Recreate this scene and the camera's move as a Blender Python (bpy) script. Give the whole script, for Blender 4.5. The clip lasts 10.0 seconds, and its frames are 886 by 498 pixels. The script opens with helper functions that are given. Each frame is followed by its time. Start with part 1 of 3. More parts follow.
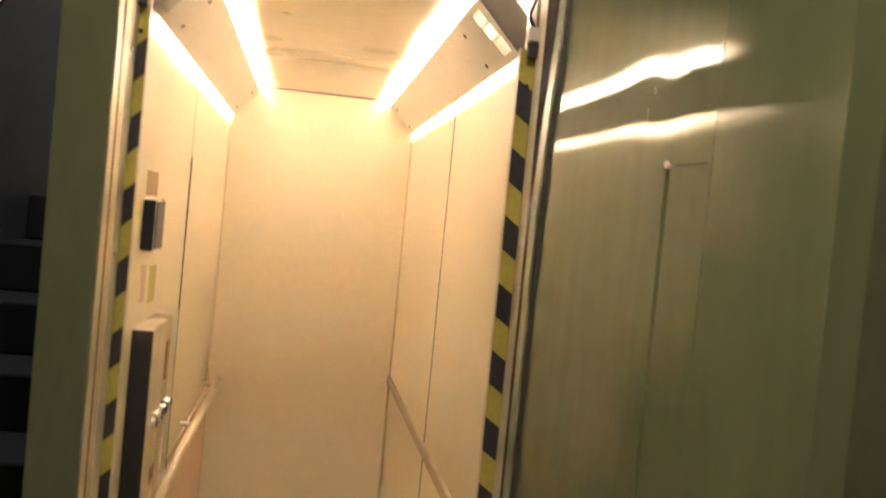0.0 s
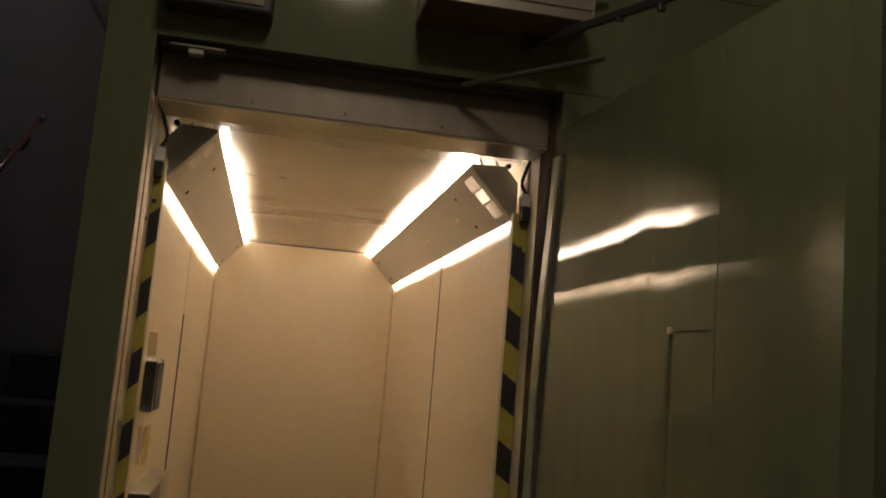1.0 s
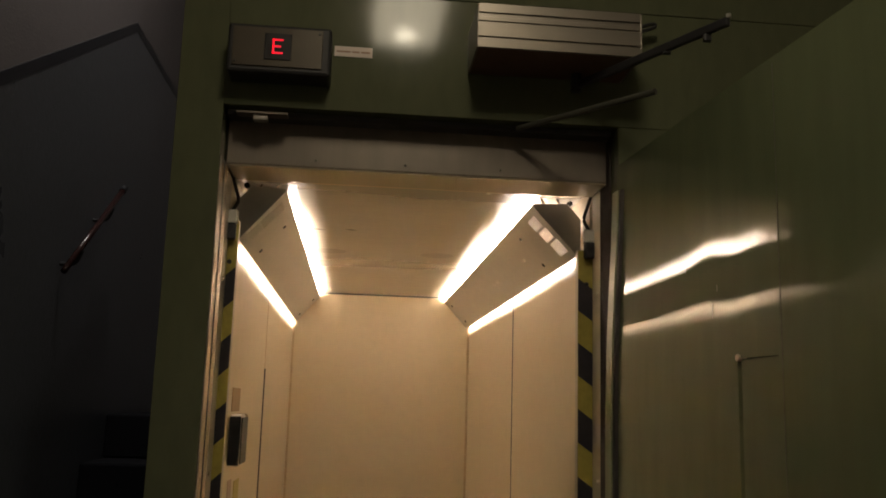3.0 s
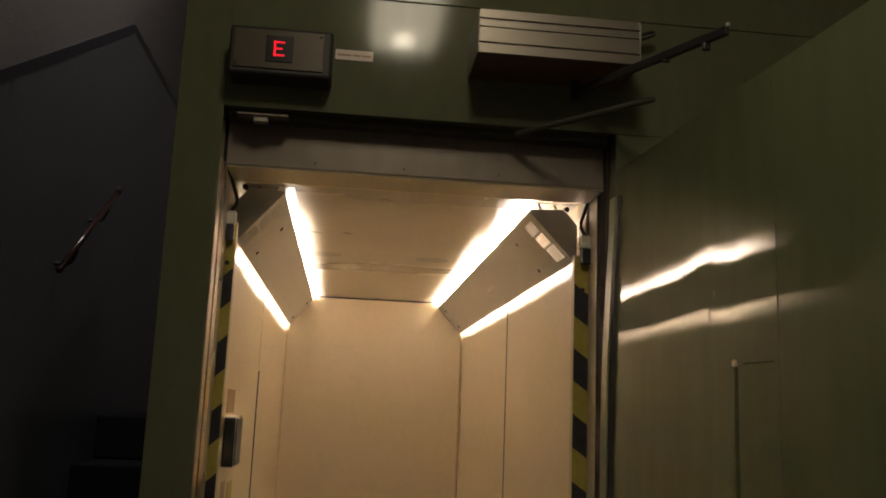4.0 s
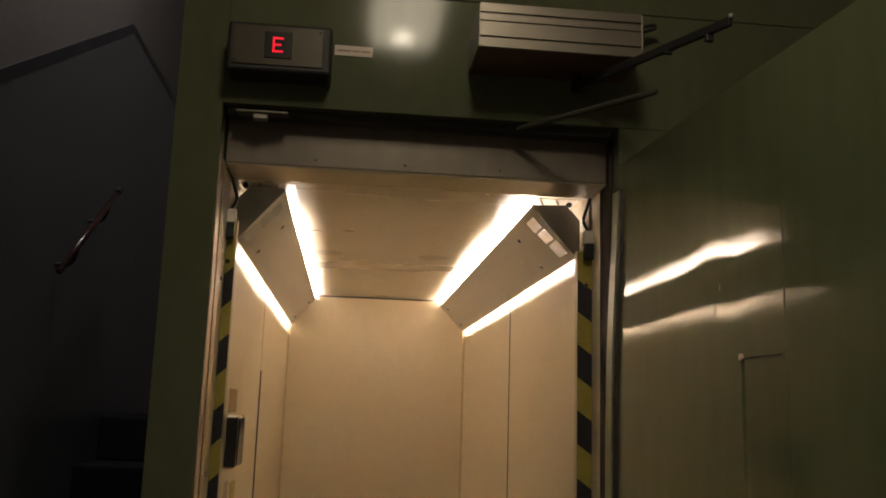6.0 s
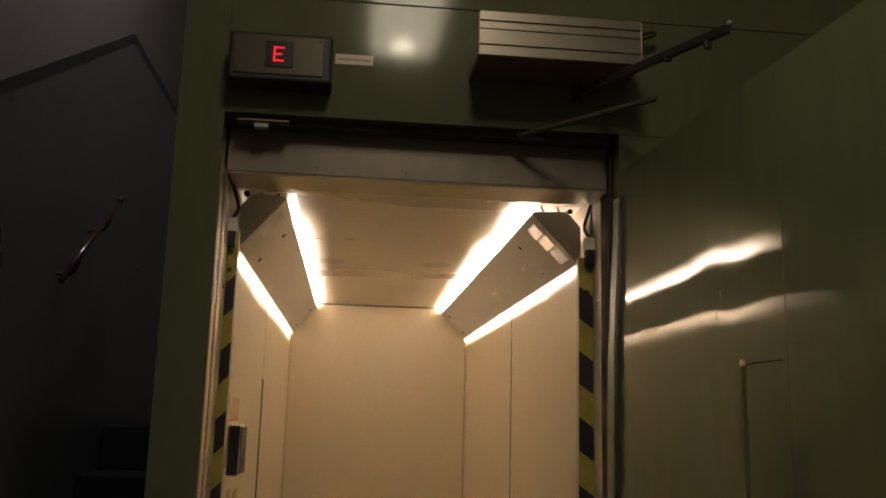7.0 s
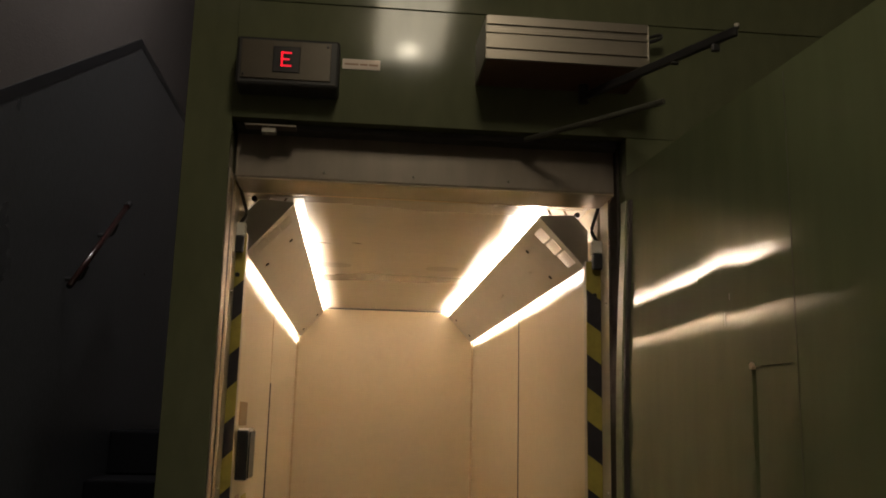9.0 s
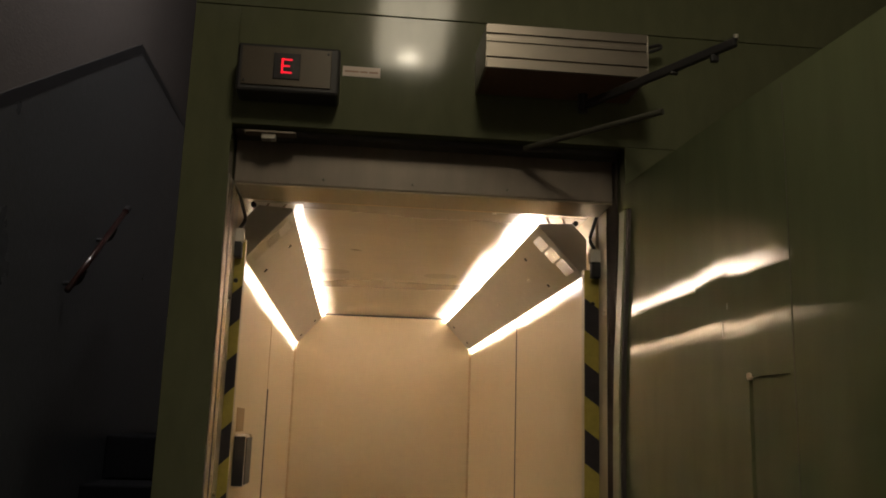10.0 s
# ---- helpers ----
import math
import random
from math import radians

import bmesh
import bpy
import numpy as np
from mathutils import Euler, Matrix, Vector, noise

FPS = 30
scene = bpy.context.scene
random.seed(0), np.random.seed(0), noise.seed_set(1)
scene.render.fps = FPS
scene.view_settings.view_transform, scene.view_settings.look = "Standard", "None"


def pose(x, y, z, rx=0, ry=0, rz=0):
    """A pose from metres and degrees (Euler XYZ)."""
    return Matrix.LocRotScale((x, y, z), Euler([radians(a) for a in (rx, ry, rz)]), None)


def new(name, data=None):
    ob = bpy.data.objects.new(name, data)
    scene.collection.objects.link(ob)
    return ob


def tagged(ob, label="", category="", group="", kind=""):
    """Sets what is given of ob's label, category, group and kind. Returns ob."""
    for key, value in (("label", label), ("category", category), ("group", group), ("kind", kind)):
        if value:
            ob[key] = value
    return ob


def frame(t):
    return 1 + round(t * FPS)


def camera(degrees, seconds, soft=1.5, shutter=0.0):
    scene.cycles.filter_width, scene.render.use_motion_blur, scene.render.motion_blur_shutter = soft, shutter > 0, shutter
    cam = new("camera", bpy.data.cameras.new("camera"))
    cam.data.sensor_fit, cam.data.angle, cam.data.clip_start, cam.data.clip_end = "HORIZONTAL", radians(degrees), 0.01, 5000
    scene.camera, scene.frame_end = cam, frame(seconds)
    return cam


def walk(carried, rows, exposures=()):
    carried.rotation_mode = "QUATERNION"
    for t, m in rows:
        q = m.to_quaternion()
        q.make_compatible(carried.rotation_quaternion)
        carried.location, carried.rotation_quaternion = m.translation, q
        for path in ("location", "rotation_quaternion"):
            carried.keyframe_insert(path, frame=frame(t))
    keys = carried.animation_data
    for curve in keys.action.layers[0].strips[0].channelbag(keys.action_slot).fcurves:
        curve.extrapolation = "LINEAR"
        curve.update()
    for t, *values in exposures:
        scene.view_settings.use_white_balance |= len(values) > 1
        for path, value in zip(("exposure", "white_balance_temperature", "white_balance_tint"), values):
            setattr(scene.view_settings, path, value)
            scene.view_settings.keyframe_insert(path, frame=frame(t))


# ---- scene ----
cam = camera(53.0, 10.0, soft=1.8, shutter=0.4)
# seconds, x, y, z, then tilt, roll and heading in degrees
PATH = [
    (0.0, -0.0444, -1.6955, 1.5766, 88.268, -5.492, -8.793),
    (0.2, -0.0972, -1.7091, 1.5803, 90.561, -5.569, -8.976),
    (0.5, -0.1263, -1.7101, 1.5969, 95.603, -5.616, -10.284),
    (1.0, -0.1341, -1.7504, 1.6051, 97.575, -4.692, -11.051),
    (1.5, -0.1270, -1.7656, 1.6102, 100.192, -1.764, -7.521),
    (2.0, -0.1148, -1.7803, 1.6089, 100.005, -0.995, -6.350),
    (2.5, -0.1135, -1.7863, 1.6087, 99.772, -1.315, -5.531),
    (4.0, -0.1323, -1.7949, 1.5983, 100.356, -2.295, -6.340),
    (4.5, -0.1273, -1.7980, 1.6007, 100.174, -1.693, -6.104),
    (5.0, -0.1262, -1.7987, 1.5991, 100.216, -1.737, -6.415),
    (5.5, -0.1258, -1.7886, 1.5958, 99.965, -1.301, -6.688),
    (6.0, -0.1318, -1.7794, 1.5953, 100.290, -1.792, -6.155),
    (7.5, -0.1320, -1.7858, 1.5944, 100.817, -1.430, -5.980),
    (8.0, -0.1352, -1.7868, 1.5955, 100.829, -1.498, -5.908),
    (8.5, -0.1373, -1.7850, 1.5961, 101.153, -1.273, -5.792),
    (9.0, -0.1367, -1.7841, 1.5950, 100.987, -1.338, -5.630),
    (9.5, -0.1358, -1.7852, 1.5975, 101.228, -1.853, -5.710),
    (10.0, -0.1376, -1.7866, 1.5971, 101.405, -1.763, -5.830),
]
STOPS = [(0.0, 2.02), (0.2, 1.58), (0.5, 0.84), (0.8, 0.4), (1.0, 0.15), (1.5, 0.07), (10.0, 0.07)]
walk(cam, [(t, pose(*v)) for t, *v in PATH], exposures=STOPS)

# ---- light ----
TUBE_POWER = 272.0      # emission of the cabin's fluorescent tubes
HALL_POWER = 14.0       # emission of the hall's ceiling lamp
STAIR_FILL_POWER = 85.0      # emission of the added, unseen lamp above the stairs
WARM = (1.0, 0.84, 0.725)
world = bpy.data.worlds.new("world")
scene.world = world
world.use_nodes = True
world.node_tree.nodes["Background"].inputs["Color"].default_value = (0.01, 0.01, 0.012, 1)
world.node_tree.nodes["Background"].inputs["Strength"].default_value = 0.02


# ---- materials ----
def material(name, color, rough=0.5, metal=0.0, vary=0.12, grain=30.0, stain=2.5, bump=0.0, bump_scale=60.0, wave=0.0,
             wave_scale=2.5, coat=0.0, stretch=(1, 1, 1), rough_vary=0.1, specular=0.5):
    """A surface with fine grain, broad stains, uneven gloss and relief."""
    m = bpy.data.materials.new(name)
    m.use_nodes = True
    nt = m.node_tree
    b = nt.nodes["Principled BSDF"]
    b.inputs["Metallic"].default_value = metal
    b.inputs["Specular IOR Level"].default_value = specular
    b.inputs["Coat Weight"].default_value = coat
    b.inputs["Coat Roughness"].default_value = 0.12
    tc = nt.nodes.new("ShaderNodeTexCoord")
    mp = nt.nodes.new("ShaderNodeMapping")
    mp.inputs["Scale"].default_value = stretch
    nt.links.new(tc.outputs["Object"], mp.inputs["Vector"])

    def noise_of(scale, detail=4.0):
        n = nt.nodes.new("ShaderNodeTexNoise")
        n.inputs["Scale"].default_value = scale
        n.inputs["Detail"].default_value = detail
        nt.links.new(mp.outputs["Vector"], n.inputs["Vector"])
        return n.outputs["Fac"]

    fine, broad = noise_of(grain), noise_of(stain, 5.0)
    mix = nt.nodes.new("ShaderNodeMix")
    mix.inputs["Factor"].default_value = 0.55
    nt.links.new(fine, mix.inputs["A"])
    nt.links.new(broad, mix.inputs["B"])
    rng = nt.nodes.new("ShaderNodeMapRange")
    rng.inputs["From Min"].default_value, rng.inputs["From Max"].default_value = 0.3, 0.7
    rng.inputs["To Min"].default_value, rng.inputs["To Max"].default_value = 1 - vary, 1 + vary
    nt.links.new(mix.outputs["Result"], rng.inputs["Value"])
    mul = nt.nodes.new("ShaderNodeVectorMath")
    mul.operation = "SCALE"
    mul.inputs[0].default_value = color
    nt.links.new(rng.outputs["Result"], mul.inputs["Scale"])
    nt.links.new(mul.outputs["Vector"], b.inputs["Base Color"])
    rr = nt.nodes.new("ShaderNodeMapRange")
    rr.inputs["From Min"].default_value, rr.inputs["From Max"].default_value = 0.3, 0.7
    rr.inputs["To Min"].default_value = max(0.02, rough * (1 - rough_vary))
    rr.inputs["To Max"].default_value = min(1.0, rough * (1 + rough_vary))
    nt.links.new(broad, rr.inputs["Value"])
    nt.links.new(rr.outputs["Result"], b.inputs["Roughness"])
    normal = None
    for amount, scale in ((wave, wave_scale), (bump, bump_scale)):
        if amount:
            bn = nt.nodes.new("ShaderNodeBump")
            bn.inputs["Strength"].default_value = 1.0
            bn.inputs["Distance"].default_value = amount
            nt.links.new(noise_of(scale, 1.0 if amount == wave else 3.0), bn.inputs["Height"])
            if normal:
                nt.links.new(normal, bn.inputs["Normal"])
            normal = bn.outputs["Normal"]
    if normal:
        nt.links.new(normal, b.inputs["Normal"])
    return m


def glowing(name, color, strength):
    m = bpy.data.materials.new(name)
    m.use_nodes = True
    b = m.node_tree.nodes["Principled BSDF"]
    b.inputs["Base Color"].default_value = (*color, 1)
    b.inputs["Emission Color"].default_value = (*color, 1)
    b.inputs["Emission Strength"].default_value = strength
    return m


GREEN = material("green gloss paint", (0.114, 0.122, 0.072), 0.095, bump=0.00006, bump_scale=70, wave=0.0004, wave_scale=3.0, vary=0.14,
                 stretch=(1, 1, 0.35), rough_vary=0.3, specular=0.27)
DOOR_GREEN = material("green enamelled sheet metal", (0.126, 0.142, 0.078), 0.03, bump=0.00012, bump_scale=200, wave=0.0003,
                      wave_scale=2.2, vary=0.12, stretch=(1, 1, 0.14), rough_vary=0.25, specular=0.5)
JAMB_GREEN = material("worn green paint", (0.20, 0.22, 0.14), 0.3, vary=0.2)
# header underside; the warm light it reflects is put into the tan colour
LIP = material("warm-lit tan lip", (0.52, 0.44, 0.33), 0.24, metal=0.3, vary=0.1, stretch=(1, 0.3, 1))
STEEL = material("dull steel", (0.22, 0.185, 0.155), 0.42, metal=0.55, vary=0.2, bump=0.0003, stretch=(1, 1, 0.2))
JOINT = material("dirty joint", (0.10, 0.10, 0.062), 0.4)
LINK = material("olive painted link", (0.065, 0.063, 0.048), 0.4, vary=0.2)
DARK_STEEL = material("dark painted steel", (0.022, 0.021, 0.022), 0.4, metal=0.0, vary=0.2)
BRIGHT_STEEL = material("brushed steel", (0.62, 0.58, 0.52), 0.28, metal=0.9, vary=0.15, stretch=(1, 1, 0.1))
CREAM = material("cream laminate", (0.83, 0.722, 0.53), 0.36, vary=0.035, bump=0.00006, bump_scale=180, stain=1.6)
CABIN_FLOOR = material("worn tan vinyl", (0.40, 0.32, 0.22), 0.5, vary=0.2)
WAINSCOT = material("pinkish laminate", (0.66, 0.46, 0.31), 0.45, vary=0.07, stretch=(1, 1, 0.2))
DARKER_SHEET = material("darker ceiling sheet", (0.44, 0.39, 0.31), 0.36, metal=0.35, vary=0.1)
CORNER = material("aged cream corner bead", (0.68, 0.54, 0.35), 0.5, vary=0.1)
CEILING_PANEL = material("satin cabin ceiling sheet", (0.57, 0.51, 0.41), 0.29, metal=0.35, vary=0.08, stretch=(0.3, 1, 1))
LAMP_WHITE = material("off-white lamp enamel", (0.78, 0.735, 0.66), 0.4, vary=0.05, bump=0.00015, bump_scale=200)
LAMP_GREY = material("grey lamp end enamel", (0.70, 0.68, 0.66), 0.5, vary=0.08)
YELLOW = material("yellow warning tape", (0.46, 0.38, 0.085), 0.4, vary=0.2, grain=60)
BLACK = material("black warning tape", (0.034, 0.030, 0.036), 0.4, vary=0.3, grain=60)
RUBBER = material("black rubber", (0.055, 0.050, 0.047), 0.6, vary=0.2)
DARK_PLASTIC = material("black plastic", (0.020, 0.019, 0.020), 0.5, vary=0.2)
SCREEN = material("black screen plastic", (0.008, 0.007, 0.009), 0.3, vary=0.1)
BROWN_PLATE = material("brown anodised plate", (0.072, 0.057, 0.040), 0.35, metal=0.3, vary=0.1)
ALU = material("ribbed aluminium", (0.27, 0.24, 0.205), 0.34, metal=0.85, vary=0.1, stretch=(0.1, 1, 1))
RED_BROWN = material("red-brown underside", (0.13, 0.065, 0.045), 0.4, vary=0.2)
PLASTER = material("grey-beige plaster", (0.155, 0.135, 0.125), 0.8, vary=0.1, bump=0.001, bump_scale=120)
# pale tone chosen so the unseen hall walls bounce more light
BOUNCE_PLASTER = material("pale plaster", (0.60, 0.56, 0.50), 0.85, vary=0.08, bump=0.001, bump_scale=120)
DADO = material("dark grey oil paint", (0.090, 0.095, 0.101), 0.3, vary=0.2, bump=0.0006, bump_scale=60)
DADO_LINE = material("black dado stripe", (0.025, 0.026, 0.029), 0.4, vary=0.2)
FLOOR = material("speckled stone floor", (0.38, 0.36, 0.33), 0.4, vary=0.3, grain=80)
# near-black: the shade over the stairs is put into the stone's colour
SHADED_STONE = material("shaded stair stone", (0.013, 0.013, 0.0145), 0.9, specular=0.05, vary=0.25, grain=90)
CEIL_WHITE = material("off-white ceiling paint", (0.78, 0.74, 0.68), 0.85, vary=0.05, bump=0.001)
RED_WOOD = material("red-brown varnished wood", (0.034, 0.013, 0.011), 0.22, vary=0.25, stretch=(1, 0.1, 1))
LABEL_PAPER = material("pale label", (0.80, 0.68, 0.60), 0.5, vary=0.06)
LABEL_INK = material("faded brown print", (0.48, 0.30, 0.22), 0.6)
TAG = material("tan label", (0.45, 0.29, 0.13), 0.5)
STICKER_YELLOW = material("yellow sticker", (0.60, 0.50, 0.12), 0.5)
KEY_BROWN = material("brown key plate", (0.28, 0.13, 0.07), 0.4)
RAIL_CREAM = material("pale rail", (0.62, 0.52, 0.36), 0.3, vary=0.08)
TUBE = glowing("fluorescent tube", WARM, TUBE_POWER)
GLOBE = glowing("opal lamp glass", (1.0, 0.86, 0.62), HALL_POWER)
STAIR_FILL_GLOBE = glowing("stair fill lamp glass", (1.0, 0.95, 0.92), STAIR_FILL_POWER)
BULB = glowing("bright bulb spot", (1.0, 0.88, 0.66), 75.0)
RED_LED = glowing("red segments", (1.0, 0.012, 0.04), 0.72)
SEAL_BLACK = material("dull black seal rubber", (0.055, 0.046, 0.040), 0.9, vary=0.2, specular=0.05)
JAMB_STEEL = material("worn pale steel", (0.62, 0.56, 0.46), 0.35, metal=0.25, vary=0.15, stretch=(1, 1, 0.1))


# ---- builders ----
origin = {}


def thing(name, base, label, category, group="", kind="", rz=None):
    """An Empty at a thing's base. With rz the parts are given in its own turned axes, else in the world's."""
    ob = new(name)
    ob.empty_display_size = 0.05
    ob.matrix_world = pose(*base, 0, 0, rz or 0)
    origin[ob.name] = Vector((0, 0, 0)) if rz is not None else Vector(base)
    return tagged(ob, label, category, group, kind)


def part(name, bm, mat, parent, label="", smooth=False):
    """Links a bmesh as one mesh object under a thing or a part."""
    shift = origin[parent.name]
    bmesh.ops.recalc_face_normals(bm, faces=bm.faces)
    bmesh.ops.translate(bm, verts=bm.verts, vec=-shift)
    me = bpy.data.meshes.new(name)
    bm.to_mesh(me)
    bm.free()
    me.materials.append(mat)
    if smooth:
        for p in me.polygons:
            p.use_smooth = True
    ob = new(name, me)
    ob.parent = parent
    origin[ob.name] = shift
    if label:
        tagged(ob, label)
    return ob


def solid(name, bm, mat, label, category="", kind="structure", group=""):
    """A top-level mesh in world axes."""
    bmesh.ops.recalc_face_normals(bm, faces=bm.faces)
    me = bpy.data.meshes.new(name)
    bm.to_mesh(me)
    bm.free()
    me.materials.append(mat)
    ob = new(name, me)
    origin[ob.name] = Vector((0, 0, 0))
    return tagged(ob, label, category, group, kind)


def box(lo, hi, bevel=0.0, bm=None, seg=2):
    bm = bm or bmesh.new()
    c = [(a + b) / 2 for a, b in zip(lo, hi)]
    s = [abs(b - a) for a, b in zip(lo, hi)]
    r = bmesh.ops.create_cube(bm, size=1.0)
    bmesh.ops.scale(bm, vec=s, verts=r["verts"])
    bmesh.ops.translate(bm, vec=c, verts=r["verts"])
    if bevel:
        edges = list({e for v in r["verts"] for e in v.link_edges})
        bmesh.ops.bevel(bm, geom=edges, offset=min(bevel, min(s) * 0.45), segments=seg, affect="EDGES", profile=0.5)
    return bm


def prism(outline, axis, a, b, bm=None, bevel=0.0):
    """An outline of 2D points pushed along an axis (0 x, 1 y, 2 z) from a to b."""
    bm = bm or bmesh.new()

    def put(p, h):
        return {0: (h, p[0], p[1]), 1: (p[0], h, p[1]), 2: (p[0], p[1], h)}[axis]
    va = [bm.verts.new(put(p, a)) for p in outline]
    vb = [bm.verts.new(put(p, b)) for p in outline]
    bm.faces.new(va)
    bm.faces.new(vb[::-1])
    n = len(outline)
    for i in range(n):
        bm.faces.new((va[i], va[(i + 1) % n], vb[(i + 1) % n], vb[i]))
    if bevel:
        bmesh.ops.bevel(bm, geom=bm.edges[:], offset=bevel, segments=2, affect="EDGES", profile=0.5)
    return bm


def rod(p, q, r, n=14, bm=None, r2=None):
    bm = bm or bmesh.new()
    p, q = Vector(p), Vector(q)
    m = Matrix.Translation((p + q) / 2) @ (q - p).to_track_quat("Z", "Y").to_matrix().to_4x4()
    bmesh.ops.create_cone(bm, cap_ends=True, segments=n, radius1=r, radius2=r if r2 is None else r2, depth=(q - p).length, matrix=m)
    return bm


def sweep(points, r, n=8, steps=6):
    """A round cable through points."""
    pts = [Vector(p) for p in points]
    full = [pts[0] * 2 - pts[1]] + pts + [pts[-1] * 2 - pts[-2]]
    line = []
    for i in range(1, len(full) - 2):
        a, b, c, d = full[i - 1:i + 3]
        for k in range(steps):
            t = k / steps
            line.append(0.5 * (2 * b + (c - a) * t + (2 * a - 5 * b + 4 * c - d) * t * t + (3 * b - a - 3 * c + d) * t ** 3))
    line.append(pts[-1])
    bm = bmesh.new()
    rings = []
    for i, p in enumerate(line):
        way = line[min(i + 1, len(line) - 1)] - line[max(i - 1, 0)]
        q = way.to_track_quat("Z", "Y")
        rings.append([bm.verts.new(p + q @ Vector((r * math.cos(2 * math.pi * k / n), r * math.sin(2 * math.pi * k / n), 0))) for k in range(n)])
    for a, b in zip(rings, rings[1:]):
        for k in range(n):
            bm.faces.new((a[k], a[(k + 1) % n], b[(k + 1) % n], b[k]))
    bm.faces.new(rings[0][::-1])
    bm.faces.new(rings[-1])
    return bm


def sheet(o, U, V, N, us, vs, holes, thick):
    """A flat sheet with rectangular holes: corner o, ways U and V, cut lines us and vs, thickness along N."""
    bm = bmesh.new()
    o, U, V, N = Vector(o), Vector(U).normalized(), Vector(V).normalized(), Vector(N).normalized()
    us = sorted({round(u, 5) for u in [*us, *[h[0] for h in holes], *[h[1] for h in holes]]})
    vs = sorted({round(v, 5) for v in [*vs, *[h[2] for h in holes], *[h[3] for h in holes]]})

    def open_cell(i, j):
        if not (0 <= i < len(us) - 1 and 0 <= j < len(vs) - 1):
            return True
        u, v = (us[i] + us[i + 1]) / 2, (vs[j] + vs[j + 1]) / 2
        return any(h[0] < u < h[1] and h[2] < v < h[3] for h in holes)
    made = {}

    def vert(i, j, k):
        if (i, j, k) not in made:
            made[i, j, k] = bm.verts.new(o + U * us[i] + V * vs[j] + N * (thick * k))
        return made[i, j, k]
    for i in range(len(us) - 1):
        for j in range(len(vs) - 1):
            if open_cell(i, j):
                continue
            for k in (0, 1):
                bm.faces.new([vert(*c, k) for c in ((i, j), (i + 1, j), (i + 1, j + 1), (i, j + 1))])
            for (a, b), (c, d) in (((i - 1, j), ((i, j), (i, j + 1))), ((i + 1, j), ((i + 1, j), (i + 1, j + 1))),
                                   ((i, j - 1), ((i, j), (i + 1, j))), ((i, j + 1), ((i, j + 1), (i + 1, j + 1)))):
                if open_cell(a, b):
                    bm.faces.new((vert(*c, 0), vert(*d, 0), vert(*d, 1), vert(*c, 1)))
    return bm


def screw(p, way, r, parent, mat=None):
    """A round screw head with a slot-like dimple, standing on a surface."""
    p, way = Vector(p), Vector(way).normalized()
    bm = rod(p - way * 0.002, p + way * 0.003, r, 10, r2=r * 0.7)
    return part("screw", bm, mat or BRIGHT_STEEL, parent)


# ---- the hall ----
HALL_TOP, WELL_TOP = 3.08, 4.4
LEFT, RIGHT, BACK, DEEP = -1.10, 1.75, -3.3, 3.1
SHAFT_L, OPEN_L, OPEN_R, OPEN_TOP = -0.507, -0.412, 0.420, 2.203

solid("floor", box((LEFT - 0.1, BACK - 0.1, -0.1), (RIGHT + 0.1, 0.198, 0.0)), FLOOR, "grey speckled stone floor of the lift hall", "floor")
solid("ceiling", sheet((LEFT, BACK, HALL_TOP), (1, 0, 0), (0, 1, 0), (0, 0, 1), (0, RIGHT - LEFT), (0, -BACK), [(0, SHAFT_L - LEFT, 1.9, 3.5)], 0.15),
      CEIL_WHITE, "off-white painted ceiling over the hall", "ceiling")
solid("stairwell_ceiling", box((LEFT - 0.1, BACK + 1.7, WELL_TOP), (SHAFT_L + 0.05, DEEP + 0.1, WELL_TOP + 0.1)), CEIL_WHITE,
      "off-white ceiling high over the stairs", "ceiling")
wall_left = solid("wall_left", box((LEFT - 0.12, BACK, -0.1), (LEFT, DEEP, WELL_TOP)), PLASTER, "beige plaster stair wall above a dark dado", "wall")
solid("wall_right", box((RIGHT, BACK, 0), (RIGHT + 0.12, 0.1, HALL_TOP)), BOUNCE_PLASTER, "unseen plain plaster wall of the hall, pale to bounce light", "wall")
wall_back = solid("wall_back", box((LEFT, BACK - 0.12, 0), (RIGHT, BACK, HALL_TOP)), BOUNCE_PLASTER, "unseen plaster wall behind the hall, pale to bounce light", "wall")
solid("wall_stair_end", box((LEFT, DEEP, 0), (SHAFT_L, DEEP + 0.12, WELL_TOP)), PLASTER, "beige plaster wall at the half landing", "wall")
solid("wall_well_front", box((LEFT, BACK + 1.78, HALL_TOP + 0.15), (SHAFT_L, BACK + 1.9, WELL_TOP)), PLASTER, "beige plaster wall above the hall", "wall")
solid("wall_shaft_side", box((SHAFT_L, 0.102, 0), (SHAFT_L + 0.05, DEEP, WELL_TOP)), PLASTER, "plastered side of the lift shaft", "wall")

# dado: dark oil paint that climbs with the stairs, topped by a black stripe
SLOPE, KNEE_Y, KNEE_Z, LINE = 0.553, 1.865, 3.118, 0.036
FOOT_Z = 2.15
foot_y = KNEE_Y - (KNEE_Z - FOOT_Z) / SLOPE
low = [(BACK, 0.0), (DEEP, 0.0), (DEEP, KNEE_Z), (KNEE_Y, KNEE_Z), (foot_y, FOOT_Z), (BACK, FOOT_Z)]
part("dado", prism(low, 0, LEFT, LEFT + 0.003), DADO, wall_left, "dark blue-grey gloss dado")
top = [(BACK, FOOT_Z), (foot_y, FOOT_Z), (KNEE_Y, KNEE_Z), (DEEP, KNEE_Z), (DEEP, KNEE_Z + LINE), (KNEE_Y - 0.012, KNEE_Z + LINE),
       (foot_y - 0.012, FOOT_Z + LINE), (BACK, FOOT_Z + LINE)]
